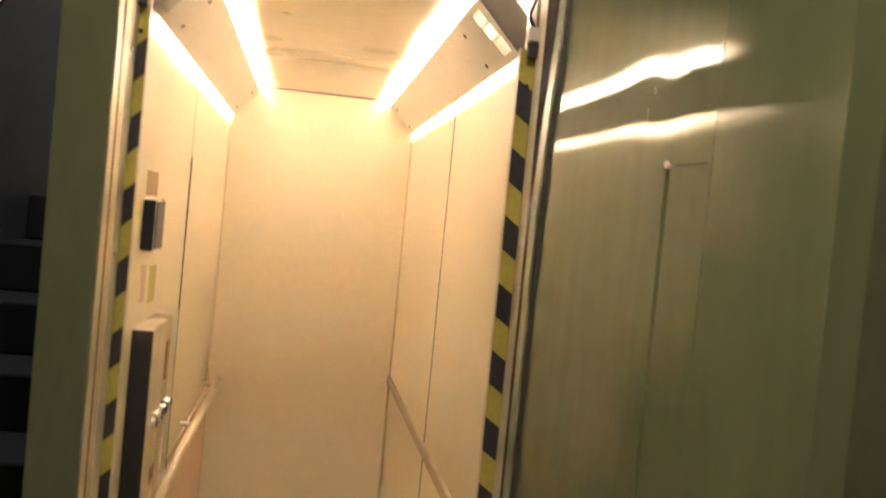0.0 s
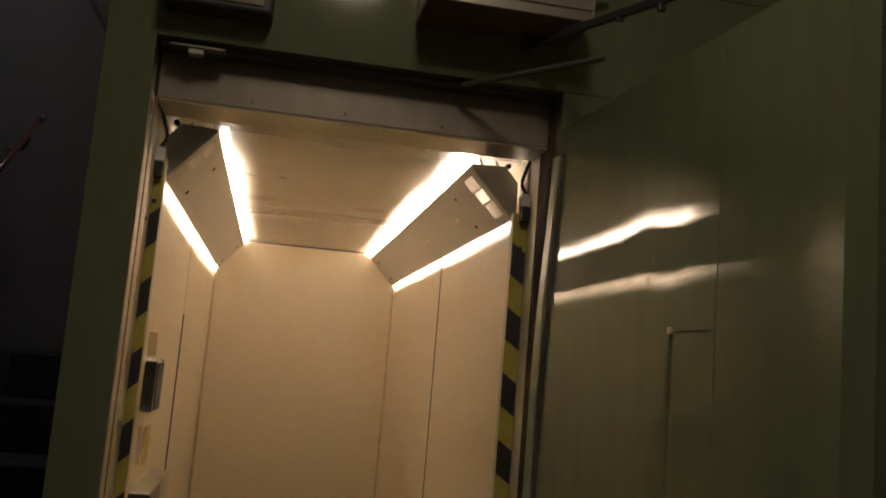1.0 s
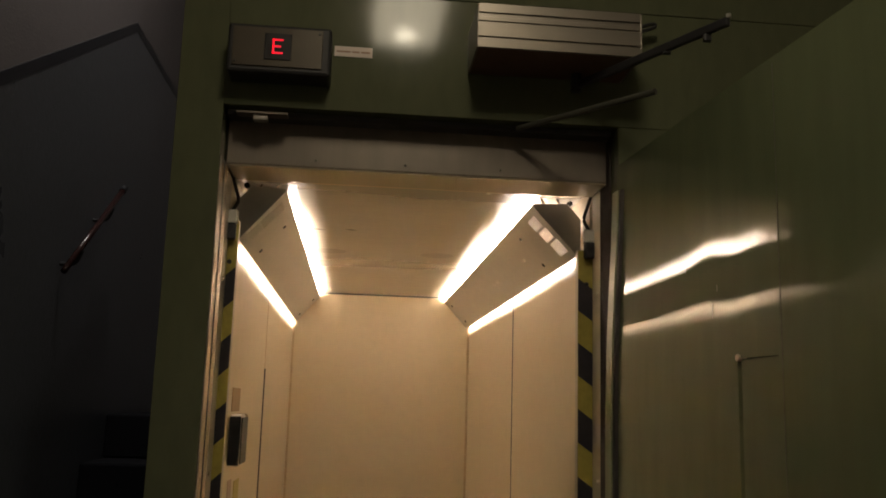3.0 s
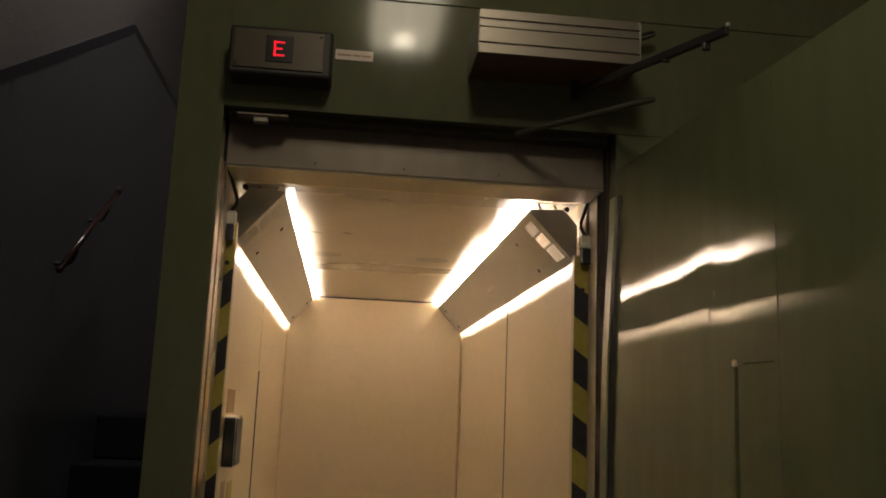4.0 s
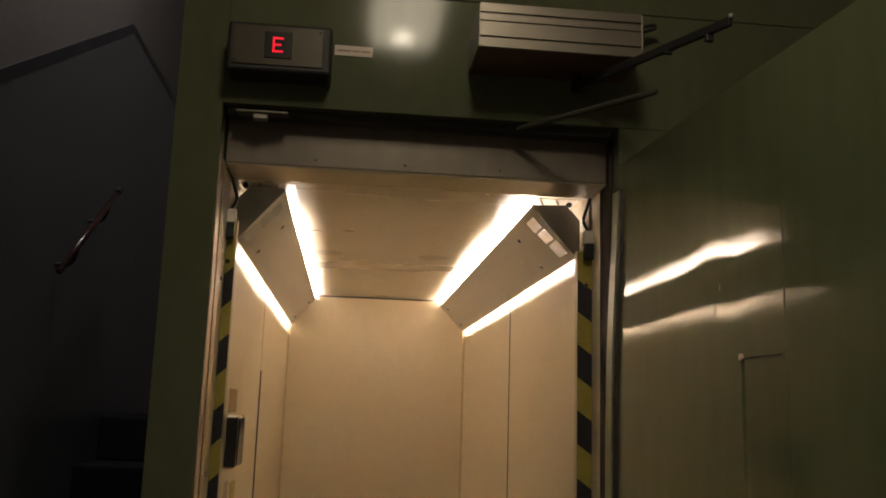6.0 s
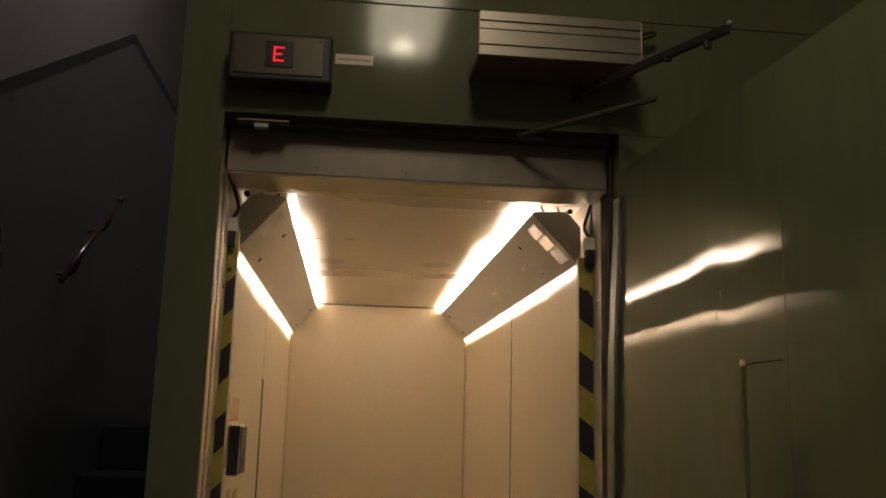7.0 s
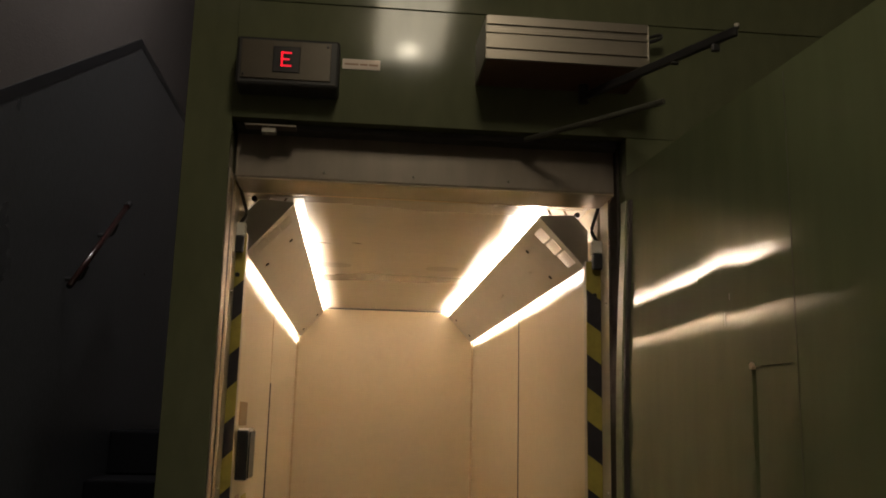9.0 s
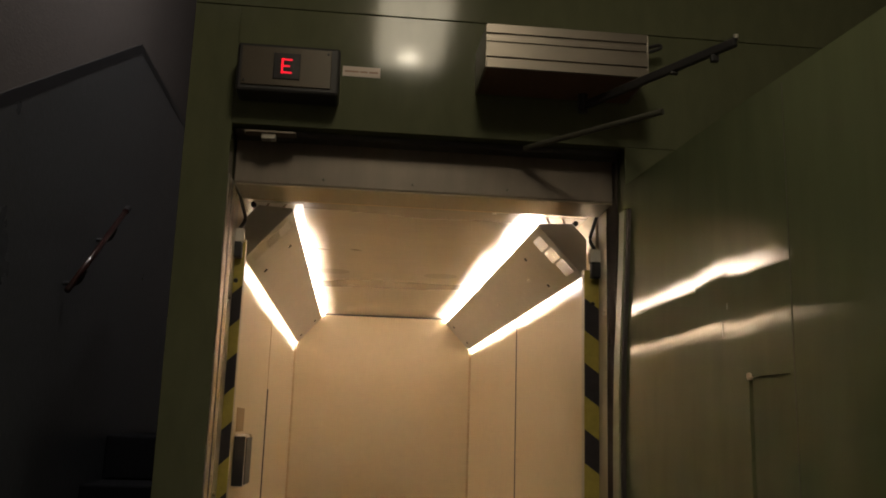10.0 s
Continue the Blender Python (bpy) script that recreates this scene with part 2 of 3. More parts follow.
part("dado_stripe", prism(top, 0, LEFT, LEFT + 0.004), DADO_LINE, wall_left, "black stripe along the dado")

# stairs up to a half landing
RISE, GOING, LAND_Y = 0.17, 0.30, 1.92
stairs = thing("stairs", (-0.8, LAND_Y - 8 * GOING, 0), "grey stone stairs coloured as in shade, climbing to a half landing", "stairs", kind="structure")
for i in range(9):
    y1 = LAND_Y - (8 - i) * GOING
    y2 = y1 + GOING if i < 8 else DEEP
    part("step", box((LEFT + 0.004, y1, i * RISE), (SHAFT_L - 0.002, y2 + (0.02 if i < 8 else 0), (i + 1) * RISE), 0.008), SHADED_STONE, stairs)

# handrail on the stair wall
def stair_handrail():
    x, end_y, end_z, slope = LEFT + 0.07, 1.61, 2.368, 0.68
    ob = thing("stair_handrail", (x, end_y, end_z), "red-brown varnished handrail on dark wall brackets", "handrail")
    start = (x, 1.039, end_z - slope * (end_y - 1.039))
    part("rail", rod(start, (x, end_y, end_z), 0.010, 16), RED_WOOD, ob, smooth=True)
    for k in (0.28, 0.82):
        p = Vector(start).lerp(Vector((x, end_y, end_z)), k)
        part("bracket", sweep([p + Vector((0, 0, -0.018)), p + Vector((-0.02, 0, -0.06)), p + Vector((-0.066, 0, -0.065))], 0.007), DARK_PLASTIC, ob, "black bracket")
    part("end_cap", rod((x, end_y, end_z), (x, end_y + 0.03, end_z + 0.019), 0.013, 16), DARK_PLASTIC, ob, "black rail end")


stair_handrail()

# ---- the lift front: sheet panels with narrow joints ----
front = thing("wall_front", (0, 0, 0), "glossy green sheet-metal lift front with narrow joints", "wall", kind="structure")
J = 0.0009
SEAM_Z = 2.465
for name, lo, hi in (("panel", (SHAFT_L, 0, 0), (OPEN_L - J, 0.1, SEAM_Z - J)),
                     ("panel", (OPEN_L + J - 0.002, 0, OPEN_TOP), (RIGHT, 0.1, SEAM_Z - J)),
                     ("panel", (SHAFT_L, 0, SEAM_Z + J), (RIGHT, 0.1, HALL_TOP)),
                     ("panel", (OPEN_R, 0, 0), (RIGHT, 0.1, OPEN_TOP - J))):
    part(name, box(lo, hi, 0.0012), GREEN, front)
part("backing", sheet((SHAFT_L + 0.05, 0.1, 0), (1, 0, 0), (0, 0, 1), (0, 1, 0), (0, RIGHT - SHAFT_L - 0.05), (0, HALL_TOP),
                      [(OPEN_L - SHAFT_L - 0.055, OPEN_R - SHAFT_L - 0.045, -0.1, 2.19)], 0.004), RUBBER, front)

# steel entrance frame set back in the opening
frame_thing = thing("entrance_frame", (0, 0.15, 0), "dull steel lift entrance frame, scuffed and bolted", "door frame", kind="structure")
part("header", box((-0.411, 0.074, 2.096), (0.419, 0.198, 2.26), 0.003), STEEL, frame_thing)
part("lip", box((-0.405, 0.0738, 2.0925), (0.415, 0.197, 2.0958), 0.0008), LIP, frame_thing, "glossy underside of the header, tan from warm light")
for x in (-0.222, -0.03, 0.178):
    screw((x, 0.0735, 2.113), (0, -1, 0), 0.0028, frame_thing, JOINT)
part("jamb", box((-0.445, 0.104, 0), (-0.413, 0.198, 2.0955), 0.003), JAMB_STEEL, frame_thing)
part("jamb", box((0.416, 0.104, 0), (0.446, 0.198, 2.0955), 0.003), JAMB_STEEL, frame_thing)
part("liner", box((OPEN_L - 0.001, 0.004, 0), (OPEN_L + 0.003, 0.102, 2.095), 0.001), BRIGHT_STEEL, frame_thing, "bright steel edge")
part("liner_groove", box((OPEN_L + 0.0025, 0.046, 0), (OPEN_L + 0.0037, 0.056, 2.094)), RUBBER, frame_thing, "dark groove")
part("seal", box((0.4135, 0.05, 0), (0.4195, 0.1035, 2.19), 0.002, box((0.4135, 0.104, 0), (0.4158, 0.122, 2.094), 0.0005)), SEAL_BLACK, frame_thing, "black rubber seal and shaded recess strip")
# soffit strip coloured dark to hold the shade of the recess
part("soffit", box((OPEN_L + 0.004, 0.03, 2.190), (0.412, 0.0735, 2.2025), 0.002), RUBBER, frame_thing, "black rubber seal and shaded recess strip")
for z in (0.35, 0.95, 1.45, 1.86):
    screw((-0.4128, 0.15, z), (1, 0, 0), 0.006, frame_thing)
    screw((0.4158, 0.15, z), (-1, 0, 0), 0.006, frame_thing)

# ---- the open lift door ----
DOOR_W, DOOR_TOP = 0.87, 2.116
door = thing("lift_door", (0.408, 0.0, 0.0), "open green enamelled steel lift door with a narrow glass slot", "door", rz=-85.0)
# own axes: x from the hinge to the free edge, y out of the face seen
W0, W1, WZ0, WZ1 = 0.502, 0.610, 1.02, 1.686
def warp(u, z):
    """How far the old sheet has twisted and dented out of its plane."""
    lean = radians(3.0 - 2.9 * min(1.0, max(0.0, u / 0.54)))
    return lean * 0.195 * math.erf((z - 1.87) / 0.22) + 0.0016 * math.exp(-((u - 0.45) / 0.065) ** 2 - ((z - 1.80) / 0.13) ** 2)


bm = sheet((0, 0, 0.02), (1, 0, 0), (0, 0, 1), (0, 1, 0), [DOOR_W * i / 48 for i in range(49)], [(DOOR_TOP - 0.02) * i / 60 for i in range(61)],
           [(W0, W1, WZ0 - 0.02, WZ1 - 0.02)], 0.045)
for v in bm.verts:
    v.co.y += warp(v.co.x, v.co.z)
leaf = part("leaf", bm, DOOR_GREEN, door, smooth=True)
leaf.data.set_sharp_from_angle(angle=radians(30))
part("inset_panel", box((W0 + 0.006, 0.0015, WZ0 + 0.002), (W1 - 0.0004, 0.03, WZ1 - 0.0006), 0.0004), DOOR_GREEN, door, "flush green inset panel")
part("inset_gap", box((W0 - 0.001, 0.024, WZ0 - 0.001), (W1 + 0.001, 0.034, WZ1 + 0.001)), RUBBER, door, "black gap behind the panel")
part("latch_stud", rod((W0 + 0.003, -0.004, WZ1 + 0.001), (W0 + 0.003, 0.01, WZ1 + 0.001), 0.0055, 7), RAIL_CREAM, door, "small chipped white stud")
for u, z, h, w in ((0.062, 1.862, 0.028, 0.0012), (0.425, 1.765, 0.022, 0.0015), (0.44, 1.80, 0.010, 0.002), (0.335, 1.842, 0.012, 0.0012)):
    y = warp(u, z)
    part("scratch", box((u, y - 0.0008, z - h / 2), (u + w, y + 0.002, z + h / 2)), STEEL if u < 0.1 else JAMB_GREEN, door, "bare scratch in the paint")
for name, u0, u1, proud, mat, label in (("edge_strip", 0.002, 0.032, 0.010, JAMB_GREEN, "worn painted hinge strip"),
                                       ("edge_seal", 0.033, 0.044, 0.007, RUBBER, "black rubber strip")):
    bm = sheet((u0, -proud, 0.03), (1, 0, 0), (0, 0, 1), (0, 1, 0), (0, u1 - u0), [2.025 * i / 40 for i in range(41)], [], proud + 0.001)
    for v in bm.verts:
        v.co.y += warp(v.co.x, v.co.z)
    part(name, bm, mat, door, label)
part("stile_joint", box((0.622, -0.0012, 0.03), (0.6226, 0.006, DOOR_TOP - 0.01)), JOINT, door, "thin dark joint")

# ---- the door operator above the opening ----
def door_operator():
    x0, x1, z0, z1, yf = 0.0915, 0.4255, 2.3006, 2.393, -0.150
    ob = thing("door_operator", (0.27, 0, z0), "ribbed aluminium swing-door operator box on the green wall", "door closer")
    lines = [(0.0, z0 + 0.006), (0.0, z1), (yf, z1)]
    prof = [(yf, z1 - 0.018), (yf + 0.004, z1 - 0.019), (yf + 0.004, z1 - 0.026), (yf, z1 - 0.028), (yf, z1 - 0.036), (yf + 0.003, z1 - 0.0365), (yf + 0.003, z1 - 0.039), (yf, z1 - 0.0395), (yf, z0 + 0.024), (yf + 0.004, z0 + 0.023),
            (yf + 0.004, z0 + 0.017), (yf - 0.002, z0 + 0.016), (yf - 0.002, z0), (yf + 0.006, z0)]
    part("housing", prism(lines + prof + [(yf + 0.006, z0 + 0.006)], 0, x0 + 0.003, x1 - 0.003), ALU, ob)
    part("base_plate", box((x0 + 0.004, yf + 0.007, z0), (x1 - 0.004, -0.001, z0 + 0.0055), 0.001), RED_BROWN, ob, "red-brown underside")
    for x in (x0, x1 - 0.003):
        part("end_cap", box((x, yf + 0.001, z0), (x + 0.003, -0.001, z1 - 0.001), 0.001), ALU, ob)
    part("cable_ring", sweep([(x1, -0.03, 2.412), (x1 + 0.03, -0.032, 2.418), (x1 + 0.062, -0.034, 2.428), (x1 + 0.064, -0.034, 2.420),
                              (x1 + 0.030, -0.032, 2.408), (x1, -0.03, 2.404)], 0.004), DARK_PLASTIC, ob, "black cable loop")
    a, b = Vector((0.318, -0.038, 2.275)), Vector((0.499, -0.393, 2.275))
    way = (b - a).normalized()
    side = way.cross(Vector((0, 0, 1))).normalized()
    up = side.cross(way)
    bm = bmesh.new()
    r = bmesh.ops.create_cube(bm, size=1.0, matrix=Matrix.Translation((a + b) / 2) @ Matrix((way, side, up)).transposed().to_4x4()
                              @ Matrix.Diagonal(((b - a).length, 0.010, 0.018, 1)))
    bmesh.ops.bevel(bm, geom=bm.edges[:], offset=0.003, segments=2, affect="EDGES", profile=0.5)
    part("arm", bm, DARK_STEEL, ob, "dark grey steel arm")
    part("spindle", rod((a.x, a.y, 2.262), (a.x, a.y, 2.3005), 0.011, 16), DARK_STEEL, ob)
    part("lower_arm", rod((0.205, 0.020, 2.193), (0.420, -0.240, 2.197), 0.006, 12), LINK, ob, "thin olive link")
    part("pivot", rod(b + Vector((0, 0, 0.006)), b + Vector((0, 0, 0.013)), 0.0045, 14), BRIGHT_STEEL, ob)
    for k, h in ((0.64, 0.006), (0.88, 0.014)):
        q = a.lerp(b, k)
        part("knuckle", box((q.x - 0.007, q.y - 0.005, q.z - 0.008 - h), (q.x + 0.007, q.y + 0.005, q.z - 0.008), 0.002), DARK_STEEL, ob, "black arm knuckle")


door_operator()

# ---- the floor indicator and its neighbours ----
def floor_indicator():
    x0, x1, z0, z1, yf = -0.402, -0.196, 2.250, 2.352, -0.070
    ob = thing("floor_indicator", ((x0 + x1) / 2, 0, z0), "black floor indicator with a lit red letter", "display")
    part("housing", box((x0, yf, z0), (x1, -0.0005, z1), 0.006), DARK_PLASTIC, ob)
    part("faceplate", box((x0 + 0.010, yf - 0.003, z0 + 0.012), (x1 - 0.017, yf + 0.001, z1 - 0.008), 0.001), BROWN_PLATE, ob, "brown metal faceplate")
    cx, cz = -0.302, 2.304
    part("screen", box((cx - 0.027, yf - 0.005, cz - 0.028), (cx + 0.027, yf - 0.002, cz + 0.028), 0.006), SCREEN, ob, "black screen window")
    w, h, t = 0.021, 0.031, 0.0034
    bars = [(-w / 2, -h / 2, t, h), (-w / 2, h / 2 - t, w, t), (-w / 2, -t / 2, w * 0.8, t), (-w / 2, -h / 2, w, t)]
    for x, z, bw, bh in bars:
        part("segment", box((cx + x, yf - 0.0062, cz + z), (cx + x + bw, yf - 0.0045, cz + z + bh)), RED_LED, ob, "glowing red segment")
    for x, z in ((x0 + 0.016, z0 + 0.02), (x1 - 0.024, z1 - 0.016)):
        screw((x, yf - 0.003, z), (0, -1, 0), 0.003, ob, DARK_PLASTIC)


floor_indicator()

notice = thing("notice_strip", (-0.152, 0, 2.332), "pale adhesive strip with faded brown print", "label")
part("strip", box((-0.192, -0.0025, 2.321), (-0.112, 0.0, 2.344), 0.0008), LABEL_PAPER, notice)
for a, b in ((-0.187, -0.158), (-0.155, -0.139), (-0.136, -0.117)):
    part("printed_bar", box((a, -0.0032, 2.3300), (b, -0.0022, 2.3338)), LABEL_INK, notice, "faded brown print")

latch = thing("door_contact", (-0.335, 0.02, 2.19), "small steel door contact under the lintel edge", "door contact")
part("plate", box((-0.386, -0.002, 2.186), (-0.281, 0.028, 2.1905), 0.001), STEEL, latch)
part("tongue", box((-0.352, 0.004, 2.174), (-0.322, 0.024, 2.1865), 0.002), BRIGHT_STEEL, latch)
screw((-0.343, 0.012, 2.1745), (0, 0, -1), 0.003, latch)
screw((-0.331, 0.012, 2.1745), (0, 0, -1), 0.003, latch)

# ceiling lamp: round opal glass on a metal plate, for the added stair lamp
def ceiling_lamp(x, y, z, r, glass, label):
    ob = thing("ceiling_lamp", (x, y, z), label, "lamp")
    part("base_plate", rod((x, y, z - 0.02), (x, y, z), r * 1.05, 32), LAMP_WHITE, ob)
    bm = bmesh.new()
    bmesh.ops.create_uvsphere(bm, u_segments=32, v_segments=16, radius=1.0)
    bmesh.ops.scale(bm, vec=(r, r, r * 0.55), verts=bm.verts)
    bmesh.ops.delete(bm, geom=[v for v in bm.verts if v.co.z > 0.05 * r], context="VERTS")
    bmesh.ops.translate(bm, vec=(x, y, z - 0.02), verts=bm.verts)
    part("glass", bm, glass, ob, "glowing opal glass", smooth=True)


def hall_luminaire():
    """A long opal luminaire on the hall's ceiling, its bulb showing brighter at one end."""
    x, y0, y1, z = 0.019, -1.63, -1.05, HALL_TOP
    ob = thing("ceiling_luminaire", (x, (y0 + y1) / 2, z), "long opal ceiling light glowing warm white", "lamp")
    part("base_plate", box((x - 0.15, y0 - 0.01, z - 0.012), (x + 0.15, y1 + 0.01, z), 0.003), LAMP_WHITE, ob)
    part("diffuser", box((x - 0.127, y0, z - 0.05), (x + 0.127, y1, z - 0.011), 0.018, seg=3), GLOBE, ob, "glowing opal diffuser", smooth=True)
    part("bulb_spot", rod((x, -1.51, z - 0.054), (x, -1.51, z - 0.049), 0.04, 24), BULB, ob, "bright spot of the bulb")


hall_luminaire()
# unseen lamp, added to light the stair wall
ceiling_lamp(-0.80, 0.9, WELL_TOP, 0.14, STAIR_FILL_GLOBE, "added round opal lamp over the stairs, out of view")

# ---- the lift shaft behind, closed and dark ----
solid("shaft_lining", sheet((-0.446, 0.2, 0), (1, 0, 0), (0, 0, 1), (0, 1, 0), (0, 0.016), (0, 2.9), [], 0.004), RUBBER, "dark lift shaft lining", "shaft")

# ---- the lift cabin ----
CL, CR, CF, CB, CT = -0.418, 0.417, 0.225, 2.448, 2.113
SEAM_Y = 1.235
cabin = thing("lift_cabin", (0, 1.3, 0), "cream-panelled lift cabin, lit and empty", "lift", kind="structure")
for name, lo, hi in (("wall_panel", (CL - 0.02, CF, 0), (CL, SEAM_Y - 0.002, CT + 0.03)),
                     ("wall_panel", (CL - 0.02, SEAM_Y + 0.002, 0), (CL, CB + 0.02, CT + 0.03)),
                     ("wall_panel", (CR, CF, 0), (CR + 0.02, SEAM_Y - 0.002, CT + 0.03)),
                     ("wall_panel", (CR, SEAM_Y + 0.002, 0), (CR + 0.02, CB + 0.02, CT + 0.03)),
                     ("wall_panel", (CL + 0.001, CB, 0), (CR - 0.001, CB + 0.02, CT + 0.03))):
    part(name, box(lo, hi, 0.0015), CREAM, cabin)
part("cabin_ceiling", box((CL + 0.001, CF + 0.004, CT), (CR - 0.001, CB - 0.012, CT + 0.02), 0.002), CEILING_PANEL, cabin, "satin pale ceiling sheet")
part("kick_panel", box((CL, SEAM_Y + 0.012, 0.06), (CL + 0.006, CB - 0.004, 0.73), 0.002), WAINSCOT, cabin, "pinkish laminate kick panel")
# two slightly darker ellipses on the ceiling, level with the wall seam
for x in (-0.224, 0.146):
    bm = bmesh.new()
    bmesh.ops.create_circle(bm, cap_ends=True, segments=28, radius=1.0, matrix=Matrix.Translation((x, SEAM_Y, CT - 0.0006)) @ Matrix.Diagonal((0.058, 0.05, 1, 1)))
    part("dark_mark", bm, DARKER_SHEET, cabin, "faint darker mark on the ceiling")
part("ceiling_edge", box((CL + 0.13, CB - 0.011, CT - 0.006), (CR - 0.13, CB - 0.001, CT + 0.01), 0.001), RUBBER, cabin, "dark joint strip")
part("front_joint", box((CL + 0.02, 0.272, CT - 0.002), (CR - 0.02, 0.276, CT + 0.001)), TAG, cabin, "thin dark ceiling joint")
part("cabin_header", box((CL - 0.02, CF - 0.018, CT - 0.008), (CR + 0.02, CF + 0.003, CT + 0.08), 0.002), STEEL, cabin, "steel cabin header")
part("cabin_floor", box((CL, CF - 0.02, -0.06), (CR, CB, 0.003)), CABIN_FLOOR, cabin, "worn tan cabin floor")
part("joint_strip", box((CL - 0.001, SEAM_Y - 0.005, 0.05), (CL + 0.0035, SEAM_Y + 0.005, 1.706), 0.001), RUBBER, cabin, "dark joint strip")
part("joint_strip", box((CL - 0.002, SEAM_Y - 0.002, 1.7065), (CL + 0.0008, SEAM_Y + 0.002, 2.05)), TAG, cabin, "brown joint")
part("joint_strip", box((CR - 0.002, SEAM_Y - 0.003, 0.05), (CR + 0.002, SEAM_Y + 0.003, 2.0), 0.001), RUBBER, cabin, "dark joint strip")
for x in (CL, CR):
    s = 1 if x < 0 else -1
    part("corner_bead", rod((x + s * 0.004, CB - 0.004, 0), (x + s * 0.004, CB - 0.004, 1.98), 0.005, 10), CORNER, cabin)

# front posts with black and yellow warning tape
PERIOD, HALF = 0.148, 0.074
for s, xi, xo, ztop, phase in ((-1, -0.3915, -0.424, 1.998, 1.746), (1, 0.383, 0.424, 1.966, 1.753)):
    name = "front_post"
    post = part(name, box((min(xi, xo), 0.203, 0), (max(xi, xo), CF, ztop + 0.003), 0.002), JAMB_STEEL, cabin, "front post with black and yellow tape")
    part("yellow_tape", box((min(xi, xo) + 0.001, 0.2015, 0.02), (max(xi, xo) - 0.001, 0.2035, ztop)), YELLOW, post, "yellow warning tape")
    bolt_z = 1.905 if s < 0 else 1.888
    screw(((xi + xo) / 2, 0.2008, bolt_z), (0, -1, 0), 0.006, post, DARK_STEEL)
    shared = None
    for k in range(-2, 12):
        z = phase - k * PERIOD
        if z > ztop or z - HALF - 0.03 < 0.02:
            continue
        drop = 0.028
        a = xi + s * 0.001
        b = xo - s * 0.001
        local = [(a, 0.0), (b, -drop), (b, -drop - HALF), (a, -HALF)]
        if shared is None:
            bm = prism(local, 1, 0.2005, 0.2017)
            ob = part("black_stripe", bm, BLACK, post)
            shared = ob.data
        else:
            ob = new("black_stripe", shared)
            ob.parent = post
        ob.location = (0, 0, z)

# lamps: slanted covers in the two upper corners
def cabin_lamp(s, x_top, x_low, z_top, z_low, label):
    y0, y1 = 0.296, CB - 0.004
    ob = thing("cabin_lamp", ((x_top + x_low) / 2, y0, z_low), label, "lamp", "lamps in the cabin's upper corners")
    o = Vector((x_top, y0, z_top))
    down = Vector((x_low - x_top, 0, z_low - z_top))
    width = down.length
    down.normalize()
    out = Vector((down.z * s, 0, -down.x * s))
    inward = -out if out.z < 0 else out
    slots = []
    for g, (a, b) in enumerate(((0.020, 0.054), (0.060, 0.094), (0.100, 0.142))):
        for k in range(5):
            v = 0.030 + 0.017 * k + 0.010 * (2 - g)
            slots.append((a, b, v, v + 0.0055))
    part("cover", sheet(o, down, (0, 1, 0), inward, (0, width), (0, y1 - y0), slots, 0.0015), LAMP_WHITE, ob, "off-white slanted cover with vent slots")
    wall_x = CL if s < 0 else CR
    xo = wall_x - s * 0.004
    cap = [(x_top, z_top), (x_top + s * 0.004, z_top + 0.004), (xo - s * 0.034, z_top + 0.008), (xo, z_top - 0.030), (xo, z_low + 0.002), (x_low, z_low)]
    part("end_cap", prism(cap, 1, y0 - 0.004, y0 - 0.001), LAMP_GREY, ob, "grey end plate")
    part("end_cap", prism(cap, 1, y1 + 0.0005, y1 + 0.003), LAMP_WHITE, ob)
    tx, tz = wall_x - s * 0.054, z_top - (0.032 if s < 0 else 0.039)
    for a, b in ((y0 + (0.34 if s < 0 else 0.40), SEAM_Y - 0.04), (SEAM_Y + 0.04, y1 - 0.06)):
        part("tube", rod((tx, a, tz), (tx, b, tz), 0.019, 20), TUBE, ob, "glowing fluorescent tube", smooth=True)
    part("divider", prism([(x_top + s * 0.006, z_top - 0.002), (xo, z_top + 0.002), (xo, z_low + 0.01), (x_low + s * 0.002, z_low + 0.006)], 1, SEAM_Y - 0.002, SEAM_Y + 0.002), LAMP_WHITE, ob)
    # unseen plate added to keep the tubes' light from the front end
    if s < 0:
        part("light_stop", prism([(x_top + s * 0.006, z_top - 0.002), (x_top + s * 0.010, CT - 0.002), (xo, CT - 0.002), (xo, z_low + 0.01), (x_low + s * 0.002, z_low + 0.006)], 1, y0 + 0.138, y0 + 0.141), LAMP_WHITE, ob)
    for y in (y0 + (0.36 if s < 0 else 0.42), SEAM_Y - 0.03, SEAM_Y + 0.033, y1 - 0.045):
        part("tube_holder", box((tx - 0.012, y - 0.015, tz - 0.030), (tx + 0.012, y + 0.012, tz + 0.012), 0.002), LAMP_WHITE, ob)
    part("channel", box((min(xo, xo - s * 0.012), y0 + 0.02, z_low + 0.022), (max(xo, xo - s * 0.012), y1 - 0.02, z_low + 0.065), 0.002), LAMP_WHITE, ob)
    # unseen sheet added behind the slots to keep them dark
    if s < 0:
        part("slot_light_stop", sheet(o + inward * 0.012 + Vector((0, 0.002, 0)), down, (0, 1, 0), inward, (0, width * 0.8), (0, 0.13), [], 0.001), LAMP_WHITE, ob)
    inner = x_top - s * (0.022 if s < 0 else 0.030)
    outer = wall_x - s * 0.001
    part("mounting_plate", box((min(inner, outer), y0 + 0.006, CT - 0.0009), (max(inner, outer), CB - 0.014, CT - 0.0001)), LAMP_WHITE, ob, "white plate on the ceiling")
    # slanted straps, a nut and a hanger over the front end
    for k, w in ((0.034, 0.006), (0.074, 0.005)):
        xa, xb = x_top + s * k, x_top + s * (k - 0.012)
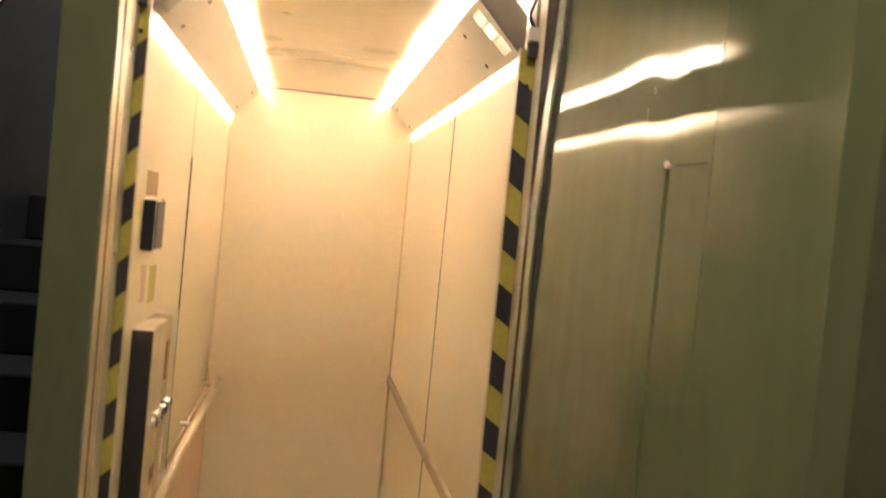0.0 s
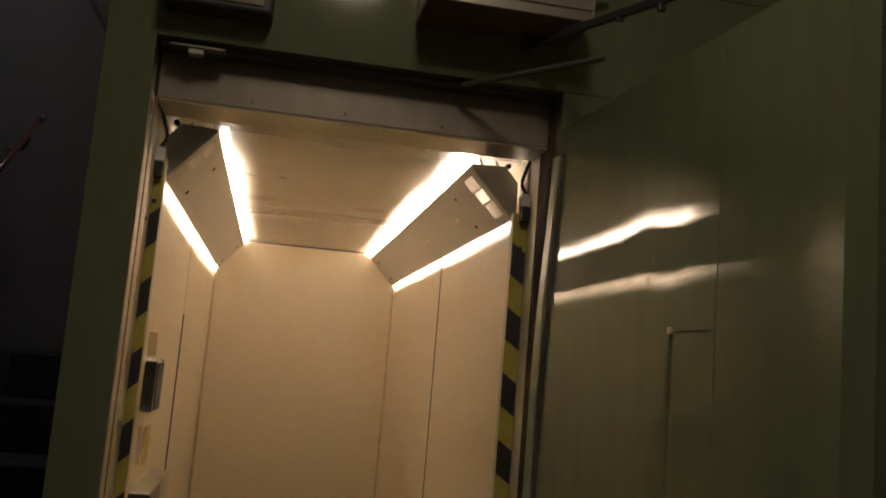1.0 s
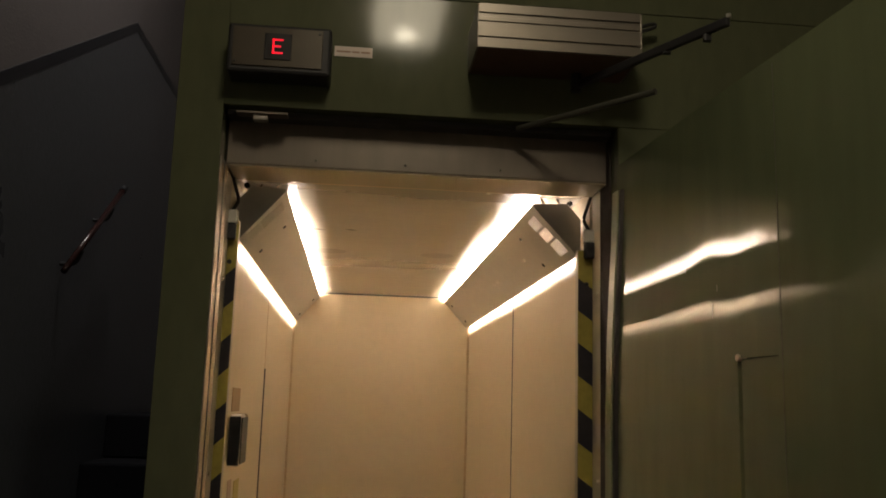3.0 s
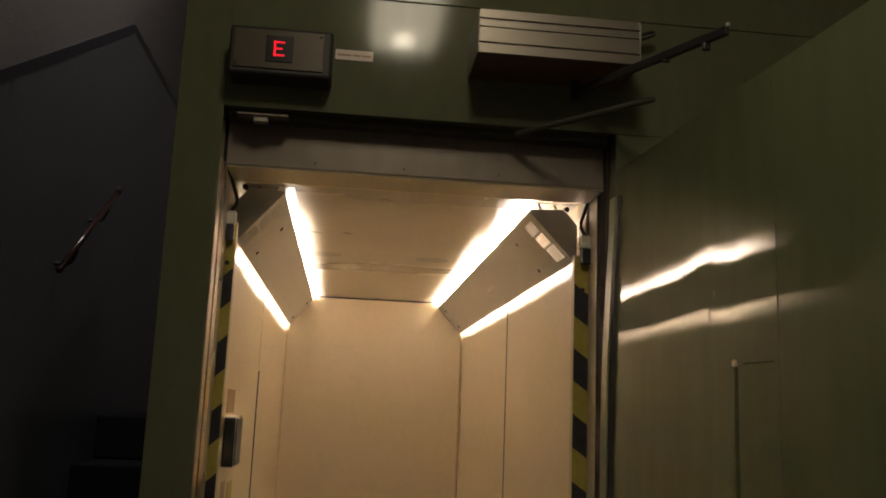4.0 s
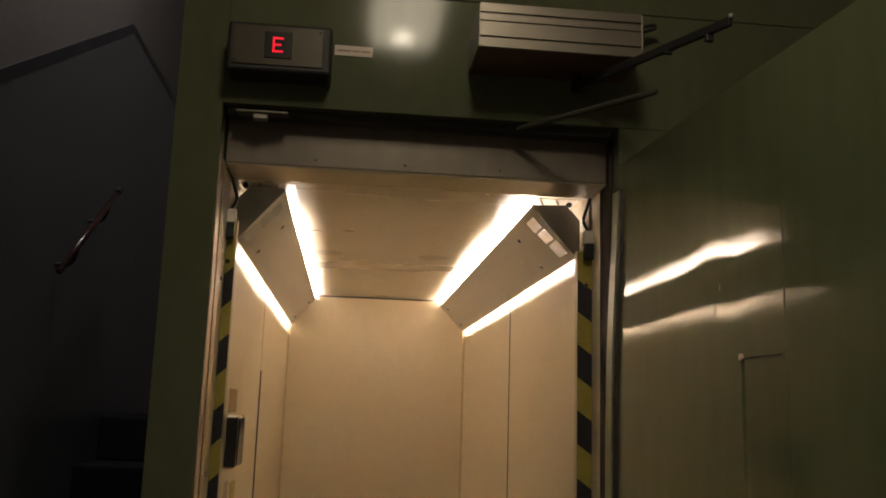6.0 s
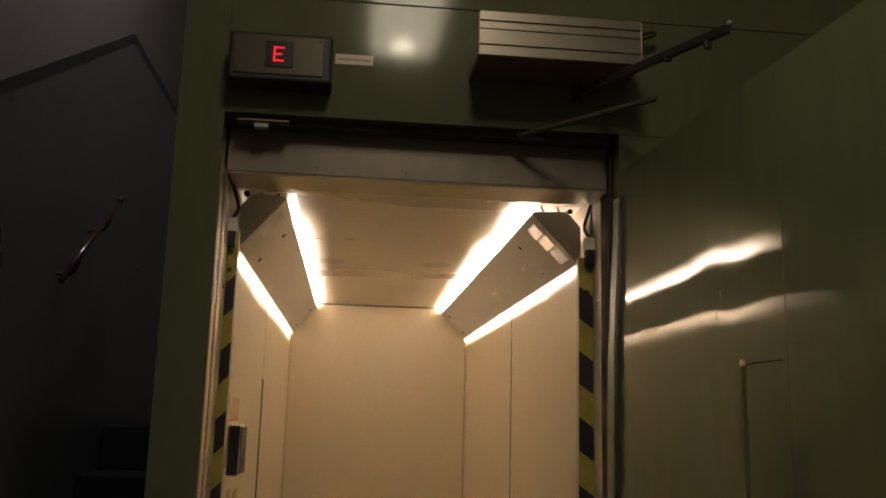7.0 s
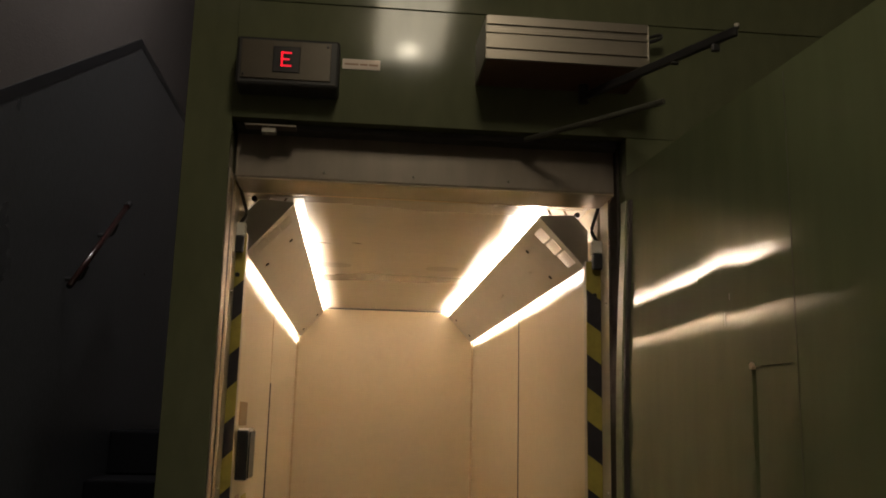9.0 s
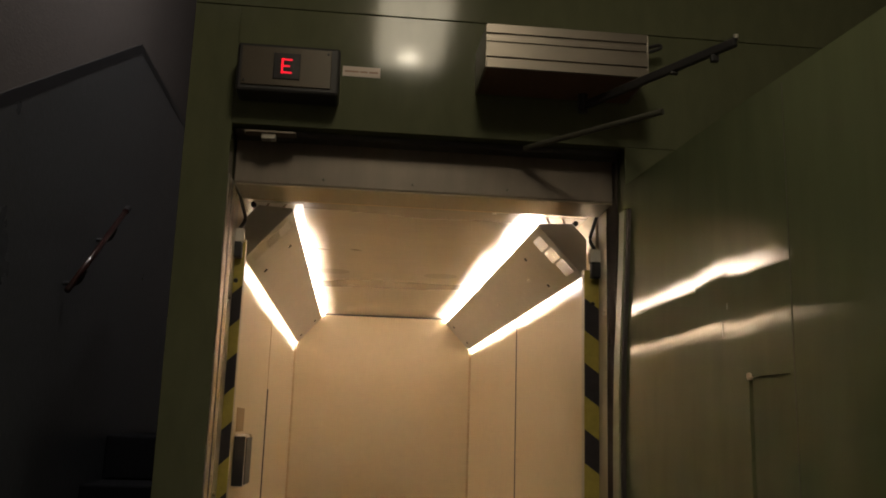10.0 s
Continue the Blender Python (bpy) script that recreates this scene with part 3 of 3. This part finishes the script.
        part("strap", prism([(xa, z_top - 0.002), (xa + w, z_top - 0.002), (xb + w, CT - 0.001), (xb, CT - 0.001)], 1, y0 + 0.012, y0 + 0.016), BRIGHT_STEEL, ob, "bright steel strap")
    part("nut", rod((x_top + s * 0.094, y0 - 0.002, z_top + 0.010), (x_top + s * 0.094, y0 + 0.012, z_top + 0.010), 0.007, 6), DARK_STEEL, ob, "dark fixing nut")
    for v in (0.29, y1 - y0 - 0.12):
        for u in (0.040, width - 0.030):
            screw(o + down * u + Vector((0, v, 0)), -inward, 0.007, ob, DARK_STEEL)
    # hanger at the far end
    part("hanger", box((x_top - 0.004, y1 - 0.10, z_top - 0.006), (x_top + 0.004, y1 - 0.078, CT - 0.001), 0.001), LAMP_WHITE, ob)


cabin_lamp(-1, -0.299, -0.4035, 2.094, 1.973, "white-covered corner lamp along the cabin wall")
cabin_lamp(1, 0.293, 0.4045, 2.089, 1.969, "white-covered corner lamp with bright vent slots")

# sensor heads and cables at the top of the posts
for s, x, z in ((-1, -0.408, 2.008), (1, 0.407, 2.001)):
    ob = thing("light_curtain_head", (x, 0.19, z - 0.05), "small grey sensor head with a black cable", "sensor", "sensor heads on the posts")
    part("body", box((x - 0.014, 0.18, z - 0.018), (x + 0.014, 0.2, z + 0.012), 0.002), LAMP_WHITE, ob)
    part("cap", box((x - 0.012, 0.178, z - 0.055), (x + 0.012, 0.199, z - 0.018), 0.004), DARK_PLASTIC, ob, "black plastic cap")
    part("cable", sweep([(x, 0.19, z + 0.01), (x - s * 0.012, 0.192, z + 0.035), (x - s * 0.004, 0.194, z + 0.066), (x + s * 0.006, 0.198, z + 0.095)], 0.004), RUBBER, ob, "black cable")

# handrails
def cabin_rail(x, s, y0, y1, z, label):
    ob = thing("cabin_handrail", (x, (y0 + y1) / 2, z), label, "handrail")
    part("rail", rod((x, y0, z), (x, y1, z), 0.017, 16), RAIL_CREAM, ob, smooth=True)
    for y in (y0 + 0.12, (y0 + y1) / 2, y1 - 0.12):
        part("bracket", rod((x, y, z), (x + s * 0.053, y, z), 0.009, 10), BRIGHT_STEEL, ob)


cabin_rail(CL + 0.052, -1, 0.70, 2.40, 0.772, "pale round handrail along the cabin wall")
rail = thing("bumper_rail", (CR, 1.5, 0.81), "flat tan bumper strip on the cabin wall", "rail")
part("strip", box((CR - 0.014, 0.45, 0.795), (CR, CB - 0.005, 0.835), 0.004), material("tan strip", (0.42, 0.32, 0.2), 0.4), rail)

# car panel, reader and stickers on the cabin wall
reader = thing("card_reader", (CL, 0.53, 1.44), "silver card reader with a dark side", "card reader")
part("body", box((CL, 0.462, 1.442), (CL + 0.030, 0.590, 1.568), 0.006), BRIGHT_STEEL, reader)
part("side_cover", box((CL + 0.001, 0.457, 1.445), (CL + 0.028, 0.463, 1.563), 0.002), DARK_PLASTIC, reader, "black side cover")
part("front_lens", box((CL + 0.029, 0.464, 1.448), (CL + 0.032, 0.576, 1.560), 0.001), RUBBER, reader, "dark glossy front")

panel = thing("lift_control_panel", (CL, 0.65, 0.55), "steel lift control panel with round buttons", "control panel")
part("body", box((CL, 0.452, 0.50), (CL + 0.050, 0.86, 1.262), 0.004), BRIGHT_STEEL, panel)
part("side_cover", box((CL + 0.001, 0.446, 0.502), (CL + 0.049, 0.453, 1.258), 0.002), DARK_PLASTIC, panel, "black side cover")
for y in (0.55, 0.63, 0.71, 0.79):
    b = part("button", rod((CL + 0.049, y, 1.02), (CL + 0.058, y, 1.02), 0.019, 20), BRIGHT_STEEL, panel, "round steel button")
    part("button_face", rod((CL + 0.058, y, 1.02), (CL + 0.060, y, 1.02), 0.013, 20), DARK_PLASTIC, b)
part("key_plate", box((CL + 0.049, 0.68, 1.10), (CL + 0.053, 0.72, 1.20), 0.001), KEY_BROWN, panel, "brown key plate")
part("lower_plate", box((CL + 0.049, 0.56, 0.86), (CL + 0.052, 0.62, 0.90), 0.001), KEY_BROWN, panel, "brown plate")

tag = thing("wall_label", (CL, 0.53, 1.58), "tan paper label on the cream cabin wall", "label")
part("paper", box((CL, 0.48, 1.573), (CL + 0.0015, 0.63, 1.632)), TAG, tag)
tag2 = thing("wall_label", (CL, 0.66, 1.33), "yellow sticker on the cream cabin wall", "label")
part("paper", box((CL, 0.62, 1.30), (CL + 0.0015, 0.72, 1.395)), STICKER_YELLOW, tag2)
tag3 = thing("wall_label", (CL, 0.53, 1.33), "faded pinkish paper strip on the cream cabin wall", "label")
part("paper", box((CL, 0.50, 1.315), (CL + 0.0015, 0.565, 1.405)), material("faded pink paper", (0.66, 0.50, 0.42), 0.6), tag3)
